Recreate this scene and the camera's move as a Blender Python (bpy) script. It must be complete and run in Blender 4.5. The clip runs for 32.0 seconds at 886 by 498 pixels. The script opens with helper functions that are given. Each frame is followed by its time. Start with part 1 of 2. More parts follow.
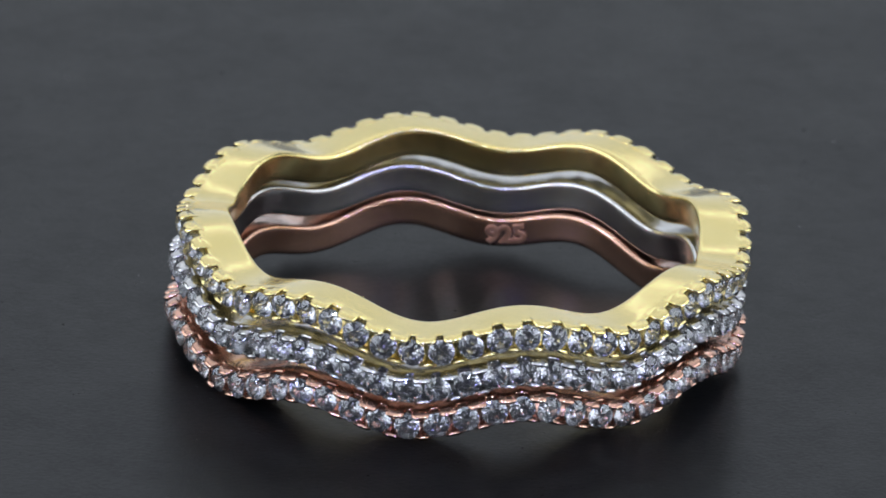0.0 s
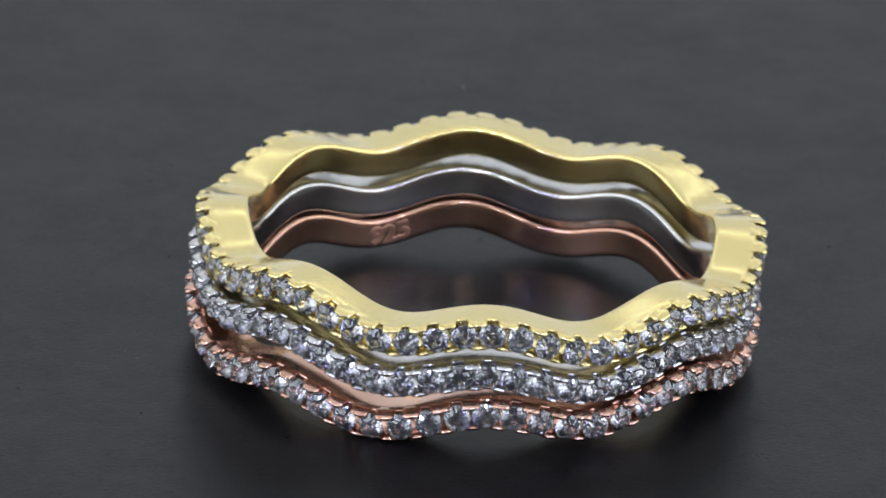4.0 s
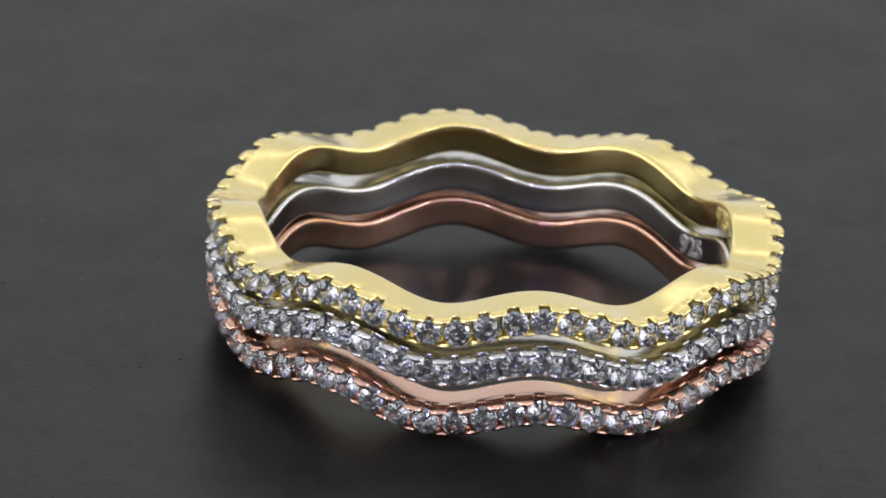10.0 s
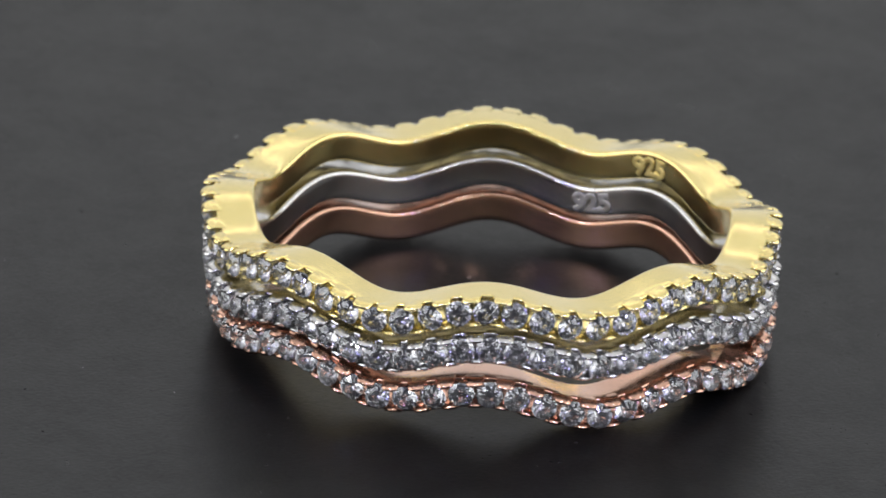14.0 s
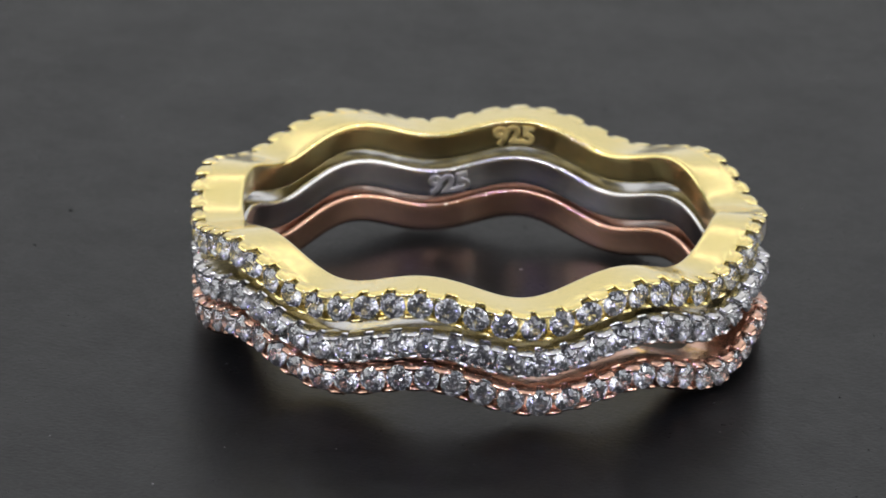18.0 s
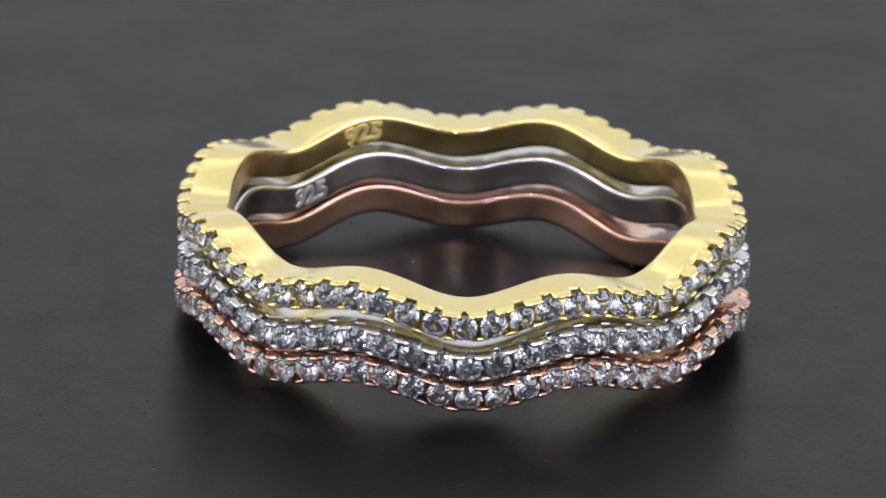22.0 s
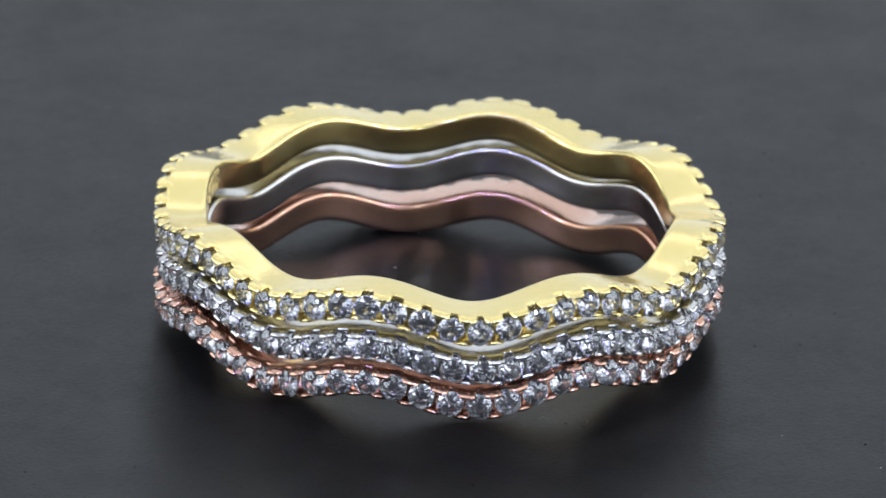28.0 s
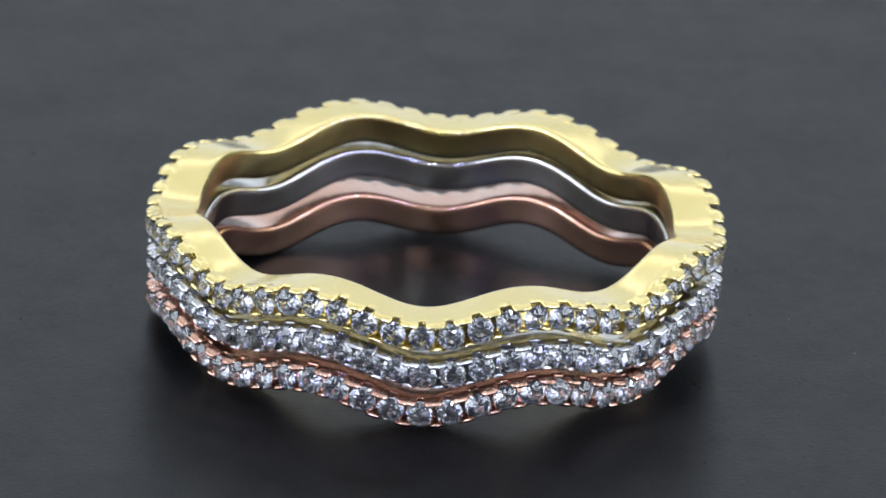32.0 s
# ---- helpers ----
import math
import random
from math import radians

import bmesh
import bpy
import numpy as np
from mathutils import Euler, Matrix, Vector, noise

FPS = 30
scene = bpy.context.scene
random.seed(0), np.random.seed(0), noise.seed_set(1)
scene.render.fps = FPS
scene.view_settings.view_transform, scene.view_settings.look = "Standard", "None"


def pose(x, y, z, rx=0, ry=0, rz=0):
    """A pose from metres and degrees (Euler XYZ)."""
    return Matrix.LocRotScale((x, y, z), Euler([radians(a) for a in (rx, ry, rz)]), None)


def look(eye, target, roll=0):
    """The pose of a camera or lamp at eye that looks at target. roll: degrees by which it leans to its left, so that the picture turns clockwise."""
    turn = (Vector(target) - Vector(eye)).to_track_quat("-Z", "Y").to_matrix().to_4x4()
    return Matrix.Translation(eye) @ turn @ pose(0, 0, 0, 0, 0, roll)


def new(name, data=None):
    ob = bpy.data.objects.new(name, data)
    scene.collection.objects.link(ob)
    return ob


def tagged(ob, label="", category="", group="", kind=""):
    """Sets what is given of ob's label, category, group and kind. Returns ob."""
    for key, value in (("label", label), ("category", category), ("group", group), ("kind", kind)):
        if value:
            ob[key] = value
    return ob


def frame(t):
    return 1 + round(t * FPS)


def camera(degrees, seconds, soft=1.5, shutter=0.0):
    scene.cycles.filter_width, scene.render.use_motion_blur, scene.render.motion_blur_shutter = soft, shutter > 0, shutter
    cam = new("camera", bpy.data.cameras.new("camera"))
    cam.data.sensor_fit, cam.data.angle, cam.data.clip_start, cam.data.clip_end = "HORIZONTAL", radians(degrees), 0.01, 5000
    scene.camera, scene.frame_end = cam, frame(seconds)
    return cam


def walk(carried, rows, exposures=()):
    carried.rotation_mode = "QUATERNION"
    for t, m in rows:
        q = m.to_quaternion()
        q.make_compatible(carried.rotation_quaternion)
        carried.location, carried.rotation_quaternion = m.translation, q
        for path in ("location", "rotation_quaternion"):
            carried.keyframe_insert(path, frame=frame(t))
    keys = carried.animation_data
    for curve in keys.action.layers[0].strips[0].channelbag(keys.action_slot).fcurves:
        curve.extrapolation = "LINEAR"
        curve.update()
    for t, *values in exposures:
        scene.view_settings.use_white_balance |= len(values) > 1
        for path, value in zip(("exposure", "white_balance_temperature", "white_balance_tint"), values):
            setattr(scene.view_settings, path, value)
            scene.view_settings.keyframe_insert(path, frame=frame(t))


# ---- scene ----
MM = 0.001
SECONDS = 32.0
cam = camera(7.475, SECONDS, soft=1.7)
cam.data.dof.use_dof, cam.data.dof.focus_distance, cam.data.dof.aperture_fstop = True, 0.242, 170
CAM = pose(-0.0000653, -0.2332898, 0.0938587, 68.7040, -2.6497, 1.2067)
walk(cam, [(0.0, CAM), (32.0, CAM)], exposures=[
    (0.0, -0.38, 6000, 10), (6.0, -0.34, 6340, 10), (9.0, -0.27, 6590, 11), (18.0, -0.24, 6630, 11), (25.0, -0.07, 6300, 10), (28.0, -0.03, 6040, 9), (32.0, -0.08, 5930, 9)])


# ---- light ----
world = bpy.data.worlds.new("studio_dark")
scene.world = world
world.use_nodes = True
world.node_tree.nodes["Background"].inputs[0].default_value = (0.005, 0.0053, 0.0058, 1)
world.node_tree.nodes["Background"].inputs[1].default_value = 1.0


def area(name, eye, target, sx, sy, watts, color=(1, 1, 1), spread=180):
    data = bpy.data.lights.new(name, "AREA")
    data.shape, data.size, data.size_y = "RECTANGLE", sx, sy
    data.energy, data.color, data.spread = watts, color, radians(spread)
    ob = new(name, data)
    ob.matrix_world = look(eye, target)
    return ob


RING = (0, 0, 0.003)
area("softbox_back", (0.0, 0.35, 0.15), RING, 0.62, 0.32, 0.58, (0.965, 0.985, 1.0))
area("softbox_high_back", (0.0, 0.20, 0.31), RING, 0.60, 0.22, 0.43, (0.965, 0.985, 1.0))
area("softbox_top", (0.0, 0.0, 0.37), RING, 0.60, 0.24, 0.42, (0.965, 0.985, 1.0))
area("softbox_left", (-0.30, -0.05, 0.13), RING, 0.44, 0.24, 0.78, (0.95, 0.98, 1))
area("softbox_right", (0.30, -0.05, 0.13), RING, 0.44, 0.24, 0.78, (0.95, 0.98, 1))
# Front fills added to brighten the stones; no source is known there.
area("front_fill_left", (-0.24, -0.22, 0.17), RING, 0.16, 0.16, 0.11, (0.84, 0.87, 1.0))
area("front_fill_right", (0.24, -0.22, 0.17), RING, 0.16, 0.16, 0.11, (0.84, 0.87, 1.0))
area("front_fill_high", (0.0, -0.18, 0.33), RING, 0.44, 0.14, 0.22, (0.88, 0.92, 1.0))
# First two follow rim highlights; the others are added for glints in the stones.
GLINT_LAMPS = [(0.03, -0.24, 0.14, 0.9), (-0.11, -0.22, 0.17, 0.8), (0.10, -0.20, 0.12, 0.4), (-0.13, -0.19, 0.23, 1.1), (-0.04, -0.19, 0.25, 1.0), (0.05, -0.19, 0.25, 1.1), (0.13, -0.19, 0.23, 1.0),
        (-0.21, -0.15, 0.20, 0.9), (0.21, -0.15, 0.20, 1.0), (-0.17, -0.12, 0.28, 1.0), (0.17, -0.12, 0.28, 0.9)]
GLINT_LAMPS += [(0.27 * math.sin(0.33 * k), -0.27 * math.cos(0.33 * k), 0.14 if k % 2 else 0.20, 0.6) for k in (-3, -1, 2, 4)]
for k, (lamp_x, lamp_y, lamp_z, power) in enumerate(GLINT_LAMPS):
    # Violet light stands in for the colours that dispersion gives the stones.
    violet = k % 5 in (1, 3)
    width = 0.017 if violet else 0.013
    area("glint_lamp", (lamp_x, lamp_y, lamp_z), RING, width, width, power * (0.062 if violet else 0.056), (0.40, 0.38, 1.0) if violet else (0.96, 0.96, 1.0))


# ---- materials ----
def material(name):
    mat = bpy.data.materials.new(name)
    mat.use_nodes = True
    nt = mat.node_tree
    return mat, nt, nt.nodes["Principled BSDF"]


def noise_node(nt, scale, detail=4, rough=0.55):
    tc = nt.nodes.new("ShaderNodeTexCoord")
    n = nt.nodes.new("ShaderNodeTexNoise")
    n.inputs["Scale"].default_value = scale
    n.inputs["Detail"].default_value = detail
    n.inputs["Roughness"].default_value = rough
    nt.links.new(tc.outputs["Object"], n.inputs["Vector"])
    return n


def remap(nt, source, a, b, lo=0.3, hi=0.7):
    m = nt.nodes.new("ShaderNodeMapRange")
    m.inputs["From Min"].default_value, m.inputs["From Max"].default_value = lo, hi
    m.inputs["To Min"].default_value, m.inputs["To Max"].default_value = a, b
    nt.links.new(source, m.inputs["Value"])
    return m.outputs[0]


def mix_color(nt, fac, a, b):
    m = nt.nodes.new("ShaderNodeMix")
    m.data_type = "RGBA"
    m.inputs[6].default_value, m.inputs[7].default_value = (*a, 1), (*b, 1)
    nt.links.new(fac, m.inputs[0])
    return m.outputs[2]


def metal(name, color, deep, rough=0.17):
    mat, nt, b = material(name)
    n = noise_node(nt, 700, 3)
    nt.links.new(mix_color(nt, remap(nt, n.outputs[0], 0, 1), color, deep), b.inputs["Base Color"])
    b.inputs["Metallic"].default_value = 1
    b.inputs["Coat Weight"].default_value = 0.5 if "yellow" in name else 0.9
    b.inputs["Coat Roughness"].default_value = 0.18
    n2 = noise_node(nt, 2600, 4)
    nt.links.new(remap(nt, n2.outputs[0], rough * 0.7, rough * 1.5), b.inputs["Roughness"])
    bump = nt.nodes.new("ShaderNodeBump")
    bump.inputs["Strength"].default_value = 0.03
    bump.inputs["Distance"].default_value = 0.00002
    n3 = noise_node(nt, 1400, 2)
    nt.links.new(n3.outputs[0], bump.inputs["Height"])
    nt.links.new(bump.outputs[0], b.inputs["Normal"])
    return mat


TINTS = {
    "yellow_gold": ((0.915, 0.765, 0.335), (0.885, 0.725, 0.285)),
    "silver": ((0.68, 0.67, 0.66), (0.62, 0.61, 0.60)),
    "rose_gold": ((0.73, 0.43, 0.31), (0.68, 0.39, 0.27)),
}
GOLD, SILVER, ROSE = [metal("polished_" + name, *tints) for name, tints in TINTS.items()]
STAMPS = {"polished_" + name: metal("stamped_" + name, *tints, 0.42) for name, tints in TINTS.items()}


def stone_material():
    mat, nt, b = material("clear_cubic_zirconia")
    b.inputs["Base Color"].default_value = (0.97, 0.975, 1.0, 1)
    b.inputs["Roughness"].default_value = 0.02
    b.inputs["IOR"].default_value = 2.15
    b.inputs["Transmission Weight"].default_value = 0.975
    return mat


STONE = stone_material()


def plate_material():
    mat, nt, b = material("matte_dark_grey_plate")
    b.inputs["Specular IOR Level"].default_value = 0.148
    b.inputs["Specular Tint"].default_value = (0.90, 0.96, 1.0, 1)
    n = noise_node(nt, 600, 7, 0.7)
    col = mix_color(nt, remap(nt, n.outputs[0], 0, 1), (0.0015, 0.0016, 0.0018), (0.007, 0.0072, 0.0076))
    nt.links.new(col, b.inputs["Base Color"])
    smear, grain = noise_node(nt, 220, 6, 0.7), noise_node(nt, 5200, 3, 0.6)
    add = nt.nodes.new("ShaderNodeMath")
    add.operation = "ADD"
    nt.links.new(remap(nt, smear.outputs[0], -0.03, 0.09), add.inputs[0])
    fine, both = noise_node(nt, 1300, 4, 0.6), nt.nodes.new("ShaderNodeMath")
    both.operation = "ADD"
    nt.links.new(remap(nt, grain.outputs[0], 0.28, 0.34), both.inputs[0])
    nt.links.new(remap(nt, fine.outputs[0], -0.025, 0.025), both.inputs[1])
    nt.links.new(both.outputs[0], add.inputs[1])
    nt.links.new(add.outputs[0], b.inputs["Roughness"])
    bump = nt.nodes.new("ShaderNodeBump")
    bump.inputs["Strength"].default_value = 0.22
    bump.inputs["Distance"].default_value = 0.00005
    nt.links.new(grain.outputs[0], bump.inputs["Height"])
    nt.links.new(bump.outputs[0], b.inputs["Normal"])
    return mat


PLATE = plate_material()


def plain(name, color, rough=0.8):
    mat, nt, b = material(name)
    n = noise_node(nt, 30, 5)
    nt.links.new(mix_color(nt, remap(nt, n.outputs[0], 0, 1), color, tuple(c * 0.9 for c in color)), b.inputs["Base Color"])
    b.inputs["Roughness"].default_value = rough
    return mat


WALL = plain("grey_light_tent", (0.10, 0.10, 0.10))
TABLE = plain("dark_table_top", (0.05, 0.05, 0.052), 0.6)
DUST = plain("pale_dust", (0.35, 0.35, 0.35), 0.9)
GRIT = plain("dark_grit", (0.012, 0.012, 0.013), 0.9)


# ---- helpers of this scene ----
def part(name, bm, mat, parent=None, label="", smooth=True):
    me = bpy.data.meshes.new(name)
    bmesh.ops.recalc_face_normals(bm, faces=bm.faces[:])
    bm.to_mesh(me)
    bm.free()
    me.materials.append(mat)
    for f in me.polygons:
        f.use_smooth = smooth
    ob = new(name, me)
    if parent:
        ob.parent = parent
    if label:
        tagged(ob, label)
    return ob


def box(bm, x0, y0, z0, x1, y1, z1):
    m = Matrix.LocRotScale(((x0 + x1) / 2, (y0 + y1) / 2, (z0 + z1) / 2), None, (x1 - x0, y1 - y0, z1 - z0))
    bmesh.ops.create_cube(bm, size=1.0, matrix=m)


def loft(bm, loops, close_u=True, cap=False):
    """Quads between rings of points; each ring closed."""
    rows = [[bm.verts.new(p) for p in loop] for loop in loops]
    n = len(rows[0])
    pairs = list(zip(rows, rows[1:]))
    if close_u:
        pairs.append((rows[-1], rows[0]))
    for a, b in pairs:
        for i in range(n):
            bm.faces.new((a[i], a[(i + 1) % n], b[(i + 1) % n], b[i]))
    if cap:
        bm.faces.new(rows[0][::-1])
        bm.faces.new(rows[-1])
    return rows


# ---- the room round the set ----
def slab(name, *dims, mat=WALL, label=""):
    bm = bmesh.new()
    box(bm, *dims)
    return tagged(part(name, bm, mat, smooth=False), label, kind="structure")


slab("ground", -0.6, -0.7, -0.06, 0.6, 0.6, -0.02, mat=TABLE, label="dark table top under the turntable")
slab("wall_north", -0.6, 0.6, -0.06, 0.6, 0.62, 0.6)
slab("wall_south", -0.6, -0.72, -0.06, 0.6, -0.7, 0.6)
slab("wall_east", 0.6, -0.72, -0.06, 0.62, 0.62, 0.6)
slab("wall_west", -0.62, -0.72, -0.06, -0.6, 0.62, 0.6)
slab("ceiling", -0.62, -0.72, 0.6, 0.62, 0.62, 0.62)


# ---- turntable ----
PLATE_TOP = -0.00013


def turntable():
    top = tagged(new("turntable"), "matte dark grey turntable plate carrying three stacked rings", "turntable")
    bm = bmesh.new()
    prof = [(0.002, -0.012), (0.148, -0.012), (0.150, -0.010), (0.150, -0.0015), (0.1485, 0.0), (0.10, 0.0), (0.05, 0.0), (0.002, 0.0)]
    n = 128
    loft(bm, [[(r * math.cos(math.tau * i / n), r * math.sin(math.tau * i / n), z) for i in range(n)] for r, z in prof], close_u=False, cap=True)
    plate = part("plate", bm, PLATE, top, smooth=False)
    bm = bmesh.new()
    loft(bm, [[(r * math.cos(math.tau * i / 64), r * math.sin(math.tau * i / 64), z) for i in range(64)] for r, z in ((0.09, -0.02), (0.09, -0.012))], close_u=False, cap=True)
    part("foot", bm, TABLE, top, "dark round foot under the plate")
    plate.location.z = PLATE_TOP
    for name, mat, count, tint in (("grit", GRIT, 240, "dark specks of grit on the plate"), ("dust", DUST, 30, "pale dust specks on the plate")):
        bm = bmesh.new()
        for _ in range(count):
            d, a = 0.03 * math.sqrt(random.random()), random.uniform(0, math.tau)
            size = random.choice((0.012, 0.015, 0.018, 0.022, 0.03, 0.045)) * MM
            m = Matrix.LocRotScale((d * math.cos(a), d * math.sin(a), PLATE_TOP + size * 0.25), Euler((0, 0, random.uniform(0, 6))), (size * random.uniform(0.8, 2.2), size, size * 0.5))
            bmesh.ops.create_icosphere(bm, subdivisions=1, radius=1.0, matrix=m)
        tagged(part(name, bm, mat, top, tint), kind="stuff")
    return top


TURNTABLE = turntable()

# ---- rings (measures in millimetres) ----
WAVES, COUNT = 8, 64
R_MID = 9.6
HALF = 0.58


class Curve:
    """The wavy centre line of a ring on its cylinder: eight waves, the slight bend of a thin band, and a slightly oval plan."""

    def __init__(self, phase, amp, warp_c, warp_s, bend_c, bend_s, oval_c, oval_s):
        self.oval_c, self.oval_s = oval_c, oval_s
        self.phase, self.amp, self.warp_c, self.warp_s, self.bend_c, self.bend_s = radians(phase), amp, warp_c, warp_s, bend_c, bend_s

    def height(self, phi):
        return (self.amp * math.cos(WAVES * (phi - self.phase)) + self.warp_c * math.cos(2 * phi) + self.warp_s * math.sin(2 * phi)
                + self.bend_c * math.cos(3 * phi) + self.bend_s * math.sin(3 * phi))

    def slope(self, phi):
        return -self.amp * WAVES / R_MID * math.sin(WAVES * (phi - self.phase))

    def at(self, k):
        """The angle of the stone k; each wave has a stone on its crest and one in its trough."""
        u = math.tau * k / COUNT
        return self.phase + u - 0.0035 * math.sin(WAVES * u)

    def point(self, r, phi, v, w=0.0):
        a = math.atan(self.slope(phi))
        p = phi + (w * math.cos(a) - v * math.sin(a)) / R_MID
        z = self.height(phi) + w * math.sin(a) + v * math.cos(a)
        c, s = math.cos(2 * p), math.sin(2 * p)
        r += self.oval_c * c + self.oval_s * s
        p -= (self.oval_c * s - self.oval_s * c) / 2 / R_MID
        return Vector((r * math.cos(p), r * math.sin(p), z)) * MM


RIM = [(8.67, 0.0), (8.67, 0.25), (8.672, 0.39), (8.682, 0.465), (8.71, 0.52), (8.76, 0.556), (8.84, 0.574), (8.95, HALF - 0.001), (9.25, HALF + 0.002), (9.50, HALF + 0.003),
       (9.80, HALF + 0.001), (10.11, HALF - 0.003), (10.16, HALF - 0.012), (10.19, HALF - 0.036), (10.20, HALF - 0.08), (10.195, 0.45), (10.14, 0.415), (9.98, 0.38), (9.88, 0.35), (9.84, 0.28), (9.84, 0.0)]
PROFILE = RIM[:-1] + [(9.84, 0.0)] + [(r, -v) for r, v in RIM[-2:0:-1]]


def band_mesh(curve):
    bm = bmesh.new()
    n = 560
    loft(bm, [[curve.point(r, math.tau * i / n, v) for r, v in PROFILE] for i in range(n)])
    return bm


def prong_mesh(curve, phi, side, sloped):
    """A claw of the rail: a tab with a rounded tip over the gap between two stones. side 1 above, -1 below; sloped tabs fall towards their tips."""
    tip = random.uniform(10.62, 10.67) if side > 0 else random.uniform(10.42, 10.46)
    skew, wide = random.uniform(-0.012, 0.012), random.uniform(0.97, 1.04)
    plan = [(-1.10, 9.96), (-1.08, 10.16), (-1.03, 10.28), (-0.99, tip - 0.24), (-0.94, tip - 0.14), (-0.84, tip - 0.075), (-0.66, tip - 0.028), (-0.30, tip), (0.30, tip), (0.66, tip - 0.028),
            (0.84, tip - 0.075), (0.94, tip - 0.14), (0.99, tip - 0.24), (1.03, 10.28), (1.08, 10.16), (1.10, 9.96)]
    bm = bmesh.new()
    if side > 0 and sloped:
        levels = ((0.20, 0.06, -0.30), (0.25, 0.13, -0.16), (0.29, 0.20, -0.08), (0.33, 0.255, -0.03), (0.37, 0.285, -0.005), (0.405, 0.30, -0.003), (0.44, 0.308, -0.03),
                  (0.475, 0.312, -0.075), (0.51, 0.314, -0.13), (0.545, 0.314, -0.20), (HALF - 0.012, 0.310, -0.265), (HALF, 0.300, -0.33))
    elif side > 0:
        levels = ((0.25, 0.07, -0.30), (0.30, 0.13, -0.18), (0.345, 0.21, -0.09), (0.385, 0.265, -0.04), (0.43, 0.30, -0.01), (0.46, 0.320, 0.0),
                  (0.50, 0.326, -0.025), (0.535, 0.328, -0.075), (HALF - 0.016, 0.328, -0.13), (HALF - 0.004, 0.326, -0.18), (HALF + 0.001, 0.322, -0.23))
    else:
        levels = ((0.33, 0.13, -0.20), (0.37, 0.20, -0.10), (0.41, 0.26, -0.03), (0.46, 0.29, 0.0), (0.51, 0.29, -0.02), (0.55, 0.28, -0.07), (HALF, 0.26, -0.14))
    loops = [[curve.point(max(r + dr * (r > 10.3), min(r, 10.20)), phi, side * v, skew + w * half * wide) for w, r in plan] for v, half, dr in levels]
    loft(bm, loops, close_u=False, cap=True)
    return bm


def stone_data():
    """A round brilliant, its table towards +x: star, kite and split girdle facets above, long and short pavilion facets below."""
    bm = bmesh.new()
    g, n = 0.482, 12

    def circle(r, x, count, off=0.0):
        return [bm.verts.new((x * MM, r * math.cos(math.tau * (i + off) / count) * MM, r * math.sin(math.tau * (i + off) / count) * MM)) for i in range(count)]

    table, star = circle(g * 0.44, 0.185, n), circle(g * 0.70, 0.132, n, 0.5)
    kite = circle(g * 0.87, 0.070, n)
    top, low = circle(g, 0.012, 2 * n), circle(g, -0.012, 2 * n)
    upper, lower = circle(g * 0.62, -0.172, n, 0.5), circle(g * 0.30, -0.285, n)
    culet = bm.verts.new((-0.395 * MM, 0, 0))
    bm.faces.new(table)
    for i in range(n):
        j, a, b, c = (i + 1) % n, 2 * i, 2 * i + 1, (2 * i + 2) % (2 * n)
        bm.faces.new((table[i], table[j], star[i]))
        bm.faces.new((table[i], star[i], kite[i], star[i - 1]))
        bm.faces.new((kite[i], star[i], top[b]))
        bm.faces.new((star[i], kite[j], top[b]))
        bm.faces.new((kite[i], top[b], top[a]))
        bm.faces.new((kite[j], top[c], top[b]))
        bm.faces.new((low[a], low[b], upper[i]))
        bm.faces.new((low[b], low[c], upper[i]))
        bm.faces.new((low[a], upper[i], lower[i], upper[i - 1]))
        bm.faces.new((upper[i], lower[j], lower[i]))
        bm.faces.new((lower[i], lower[j], culet))
    for i in range(2 * n):
        j = (i + 1) % (2 * n)
        bm.faces.new((top[i], low[i], low[j], top[j]))
    bmesh.ops.recalc_face_normals(bm, faces=bm.faces[:])
    me = bpy.data.meshes.new("stone")
    bm.to_mesh(me)
    bm.free()
    me.materials.append(STONE)
    return me


STONE_MESH = stone_data()


def hallmark(curve, degrees, mat, parent):
    """The purity stamp on the inner wall: one line of digits with worn, rounded strokes."""
    data = bpy.data.curves.new("stamp", "FONT")
    data.body, data.size, data.align_x, data.extrude, data.resolution_u = "925", 0.95, "CENTER", 0.012, 3
    data.bevel_depth, data.bevel_resolution, data.offset = 0.03, 1, 0.022
    ob = new("stamp", data)
    me = bpy.data.meshes.new_from_object(ob)
    bpy.data.objects.remove(ob)
    bm = bmesh.new()
    bm.from_mesh(me)
    bpy.data.meshes.remove(me)
    phi = radians(degrees)
    for v in bm.verts:
        x, y, z = v.co
        v.co = curve.point(8.672 - z, phi - x * 1.10 / 8.67, y - 0.36)
    part("hallmark", bm, STAMPS[mat.name], parent, "stamped purity mark", smooth=False)


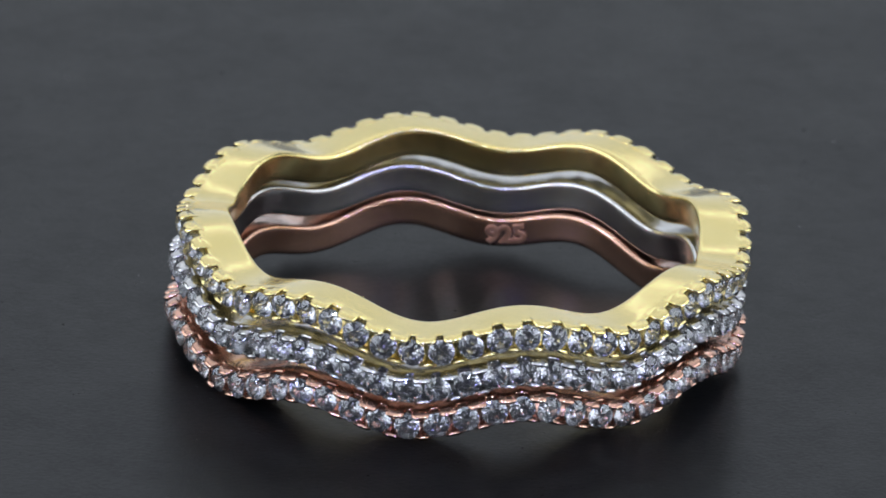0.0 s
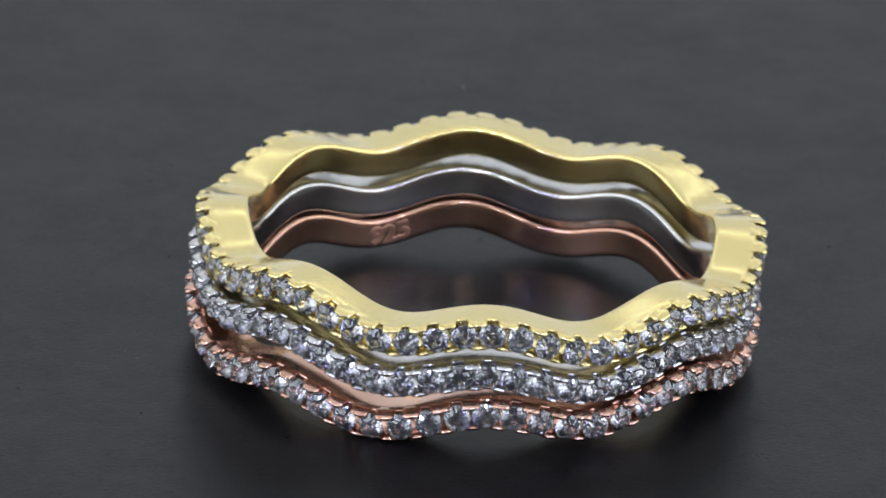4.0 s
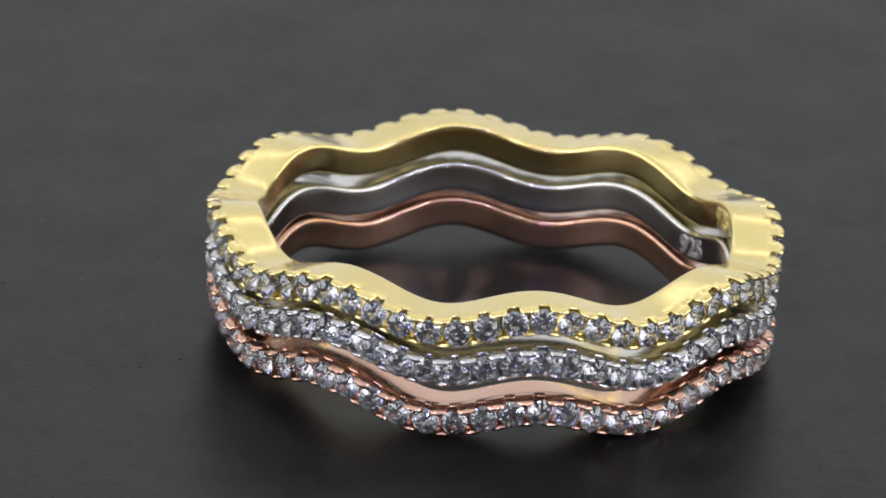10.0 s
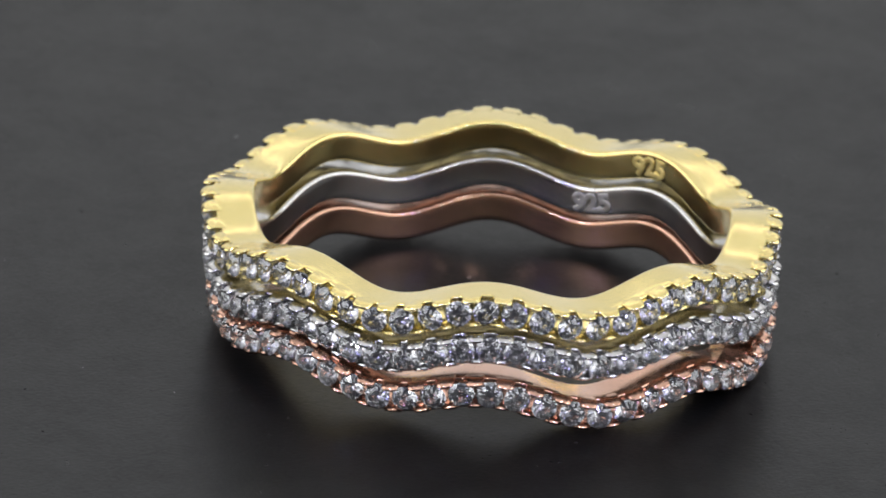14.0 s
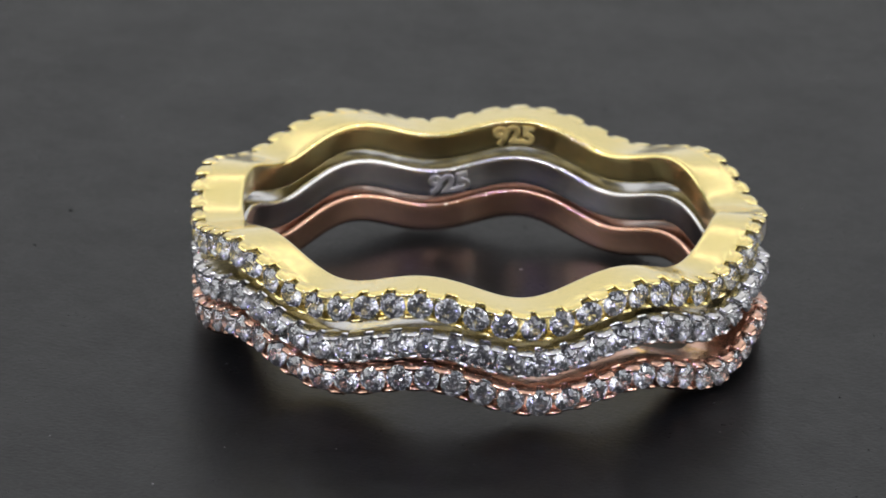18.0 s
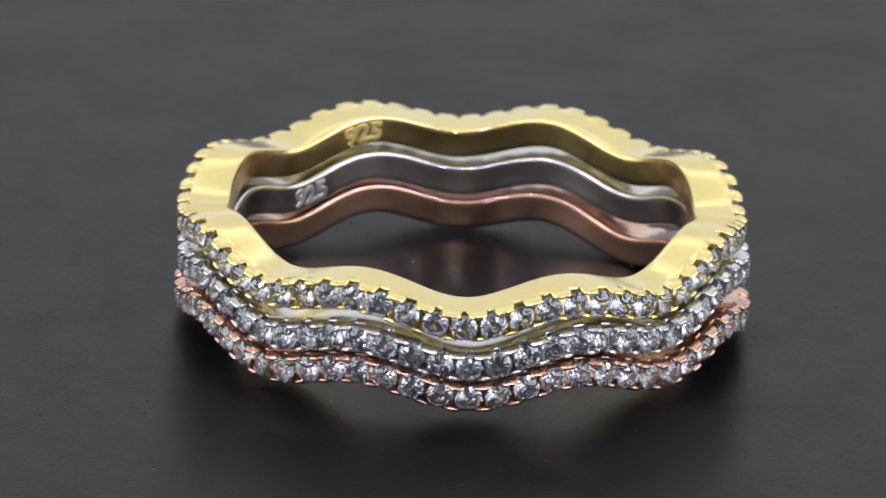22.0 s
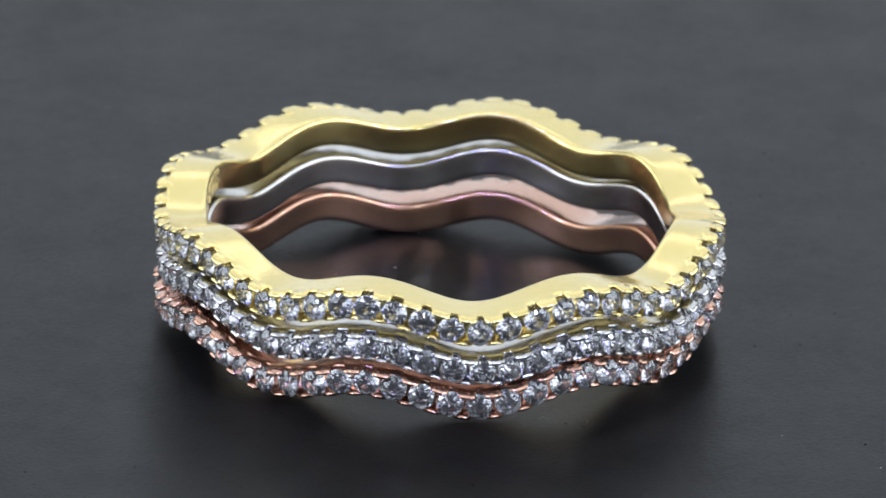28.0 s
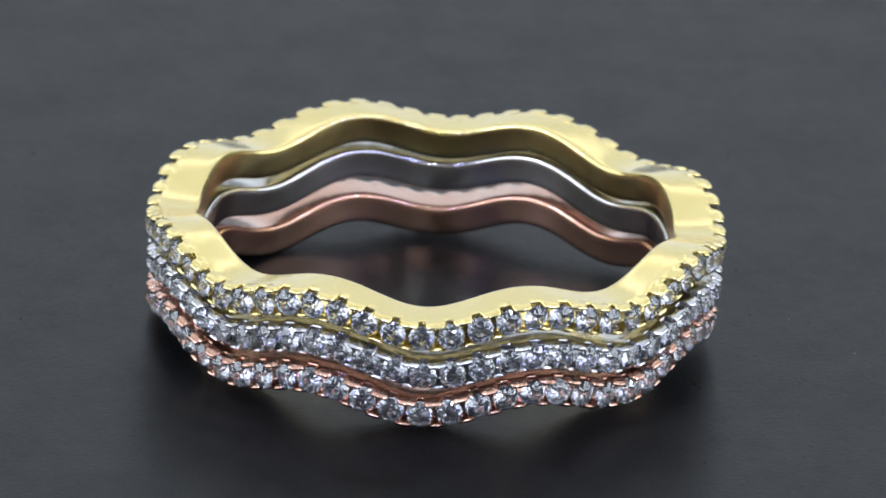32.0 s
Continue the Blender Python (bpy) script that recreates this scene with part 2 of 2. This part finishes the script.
def ring(label, mat, shape, mark):
    top = tagged(new("ring"), label, "ring", "stacked rings")
    curve = Curve(*shape)
    part("band", band_mesh(curve), mat, top)
    for k in range(COUNT):
        phi = curve.at(k)
        a = math.atan(curve.slope(phi))
        r = 10.42
        stone = new("stone", STONE_MESH)
        stone.parent = top
        loc = curve.point(r, phi, 0)
        turn = Matrix.Rotation(phi, 4, "Z") @ Matrix.Rotation(a, 4, "X")
        turn = turn @ Matrix.Rotation(radians(random.uniform(-11, 11)), 4, "Y") @ Matrix.Rotation(radians(random.uniform(-11, 11)), 4, "Z")
        stone.matrix_basis = Matrix.Translation(loc) @ turn @ Matrix.Rotation(random.uniform(0, 0.8), 4, "X")
        mid = curve.at(k + 0.5)
        for side in (1, -1):
            prong = part("prong", prong_mesh(curve, mid, side, mat is not GOLD), mat, top)
            prong.data.set_sharp_from_angle(angle=radians(38))
    hallmark(curve, mark, mat, top)
    return top


ROSE_RING = ring("wavy rose gold band with clear stones, lowest of three", ROSE, (15.15, 0.3593, -0.0972, -0.0861, 0.0047, 0.0283, 0.0777, 0.0289), 78.9)
SILVER_RING = ring("wavy silver band with clear stones, between two gold bands", SILVER, (15.09, 0.3518, 0.0811, -0.0885, -0.0259, 0.0185, 0.0128, 0.0887), 304.0)
GOLD_RING = ring("wavy yellow gold band with clear stones, on top of stack", GOLD, (14.59, 0.3588, 0.0658, 0.0072, -0.0276, -0.0018, -0.0535, 0.0953), 287.2)


def lie(x, y, z, lean_x, lean_y):
    """A ring's place on the plate: its centre in millimetres and its rise per hundred along x and y."""
    n = Vector((-lean_x / 100, -lean_y / 100, 1)).normalized()
    turn = Vector((0, 0, 1)).rotation_difference(n).to_matrix().to_4x4()
    return Matrix.Translation(Vector((x, y, z)) * MM) @ turn


PLACES = [
    (ROSE_RING, lie(-0.215, -1.10, 1.073, 0.383, 1.632)),
    (SILVER_RING, lie(-0.19, -1.055, 2.552, -1.503, 0.9808)),
    (GOLD_RING, lie(-0.03, -1.09, 4.025, -1.15, 1.041)),
]


def turn_at(t):
    """The turntable's turn and its slight wobble."""
    s = (t - 16) / 16
    a = 0.15005 * t + 0.0305 * s + 0.004 * s * s - 0.0144 * s ** 3
    lift = (-0.0733 * math.sin(a) + 0.0053 * math.cos(a)) * MM
    return Matrix.Translation((0, 0, lift)) @ Matrix.Rotation(a, 4, "Z")


def motions():
    times = [i * 2.0 for i in range(17)]
    walk(TURNTABLE, [(t, turn_at(t)) for t in times])
    for thing, place in PLACES:
        walk(thing, [(t, turn_at(t) @ place) for t in times])


motions()
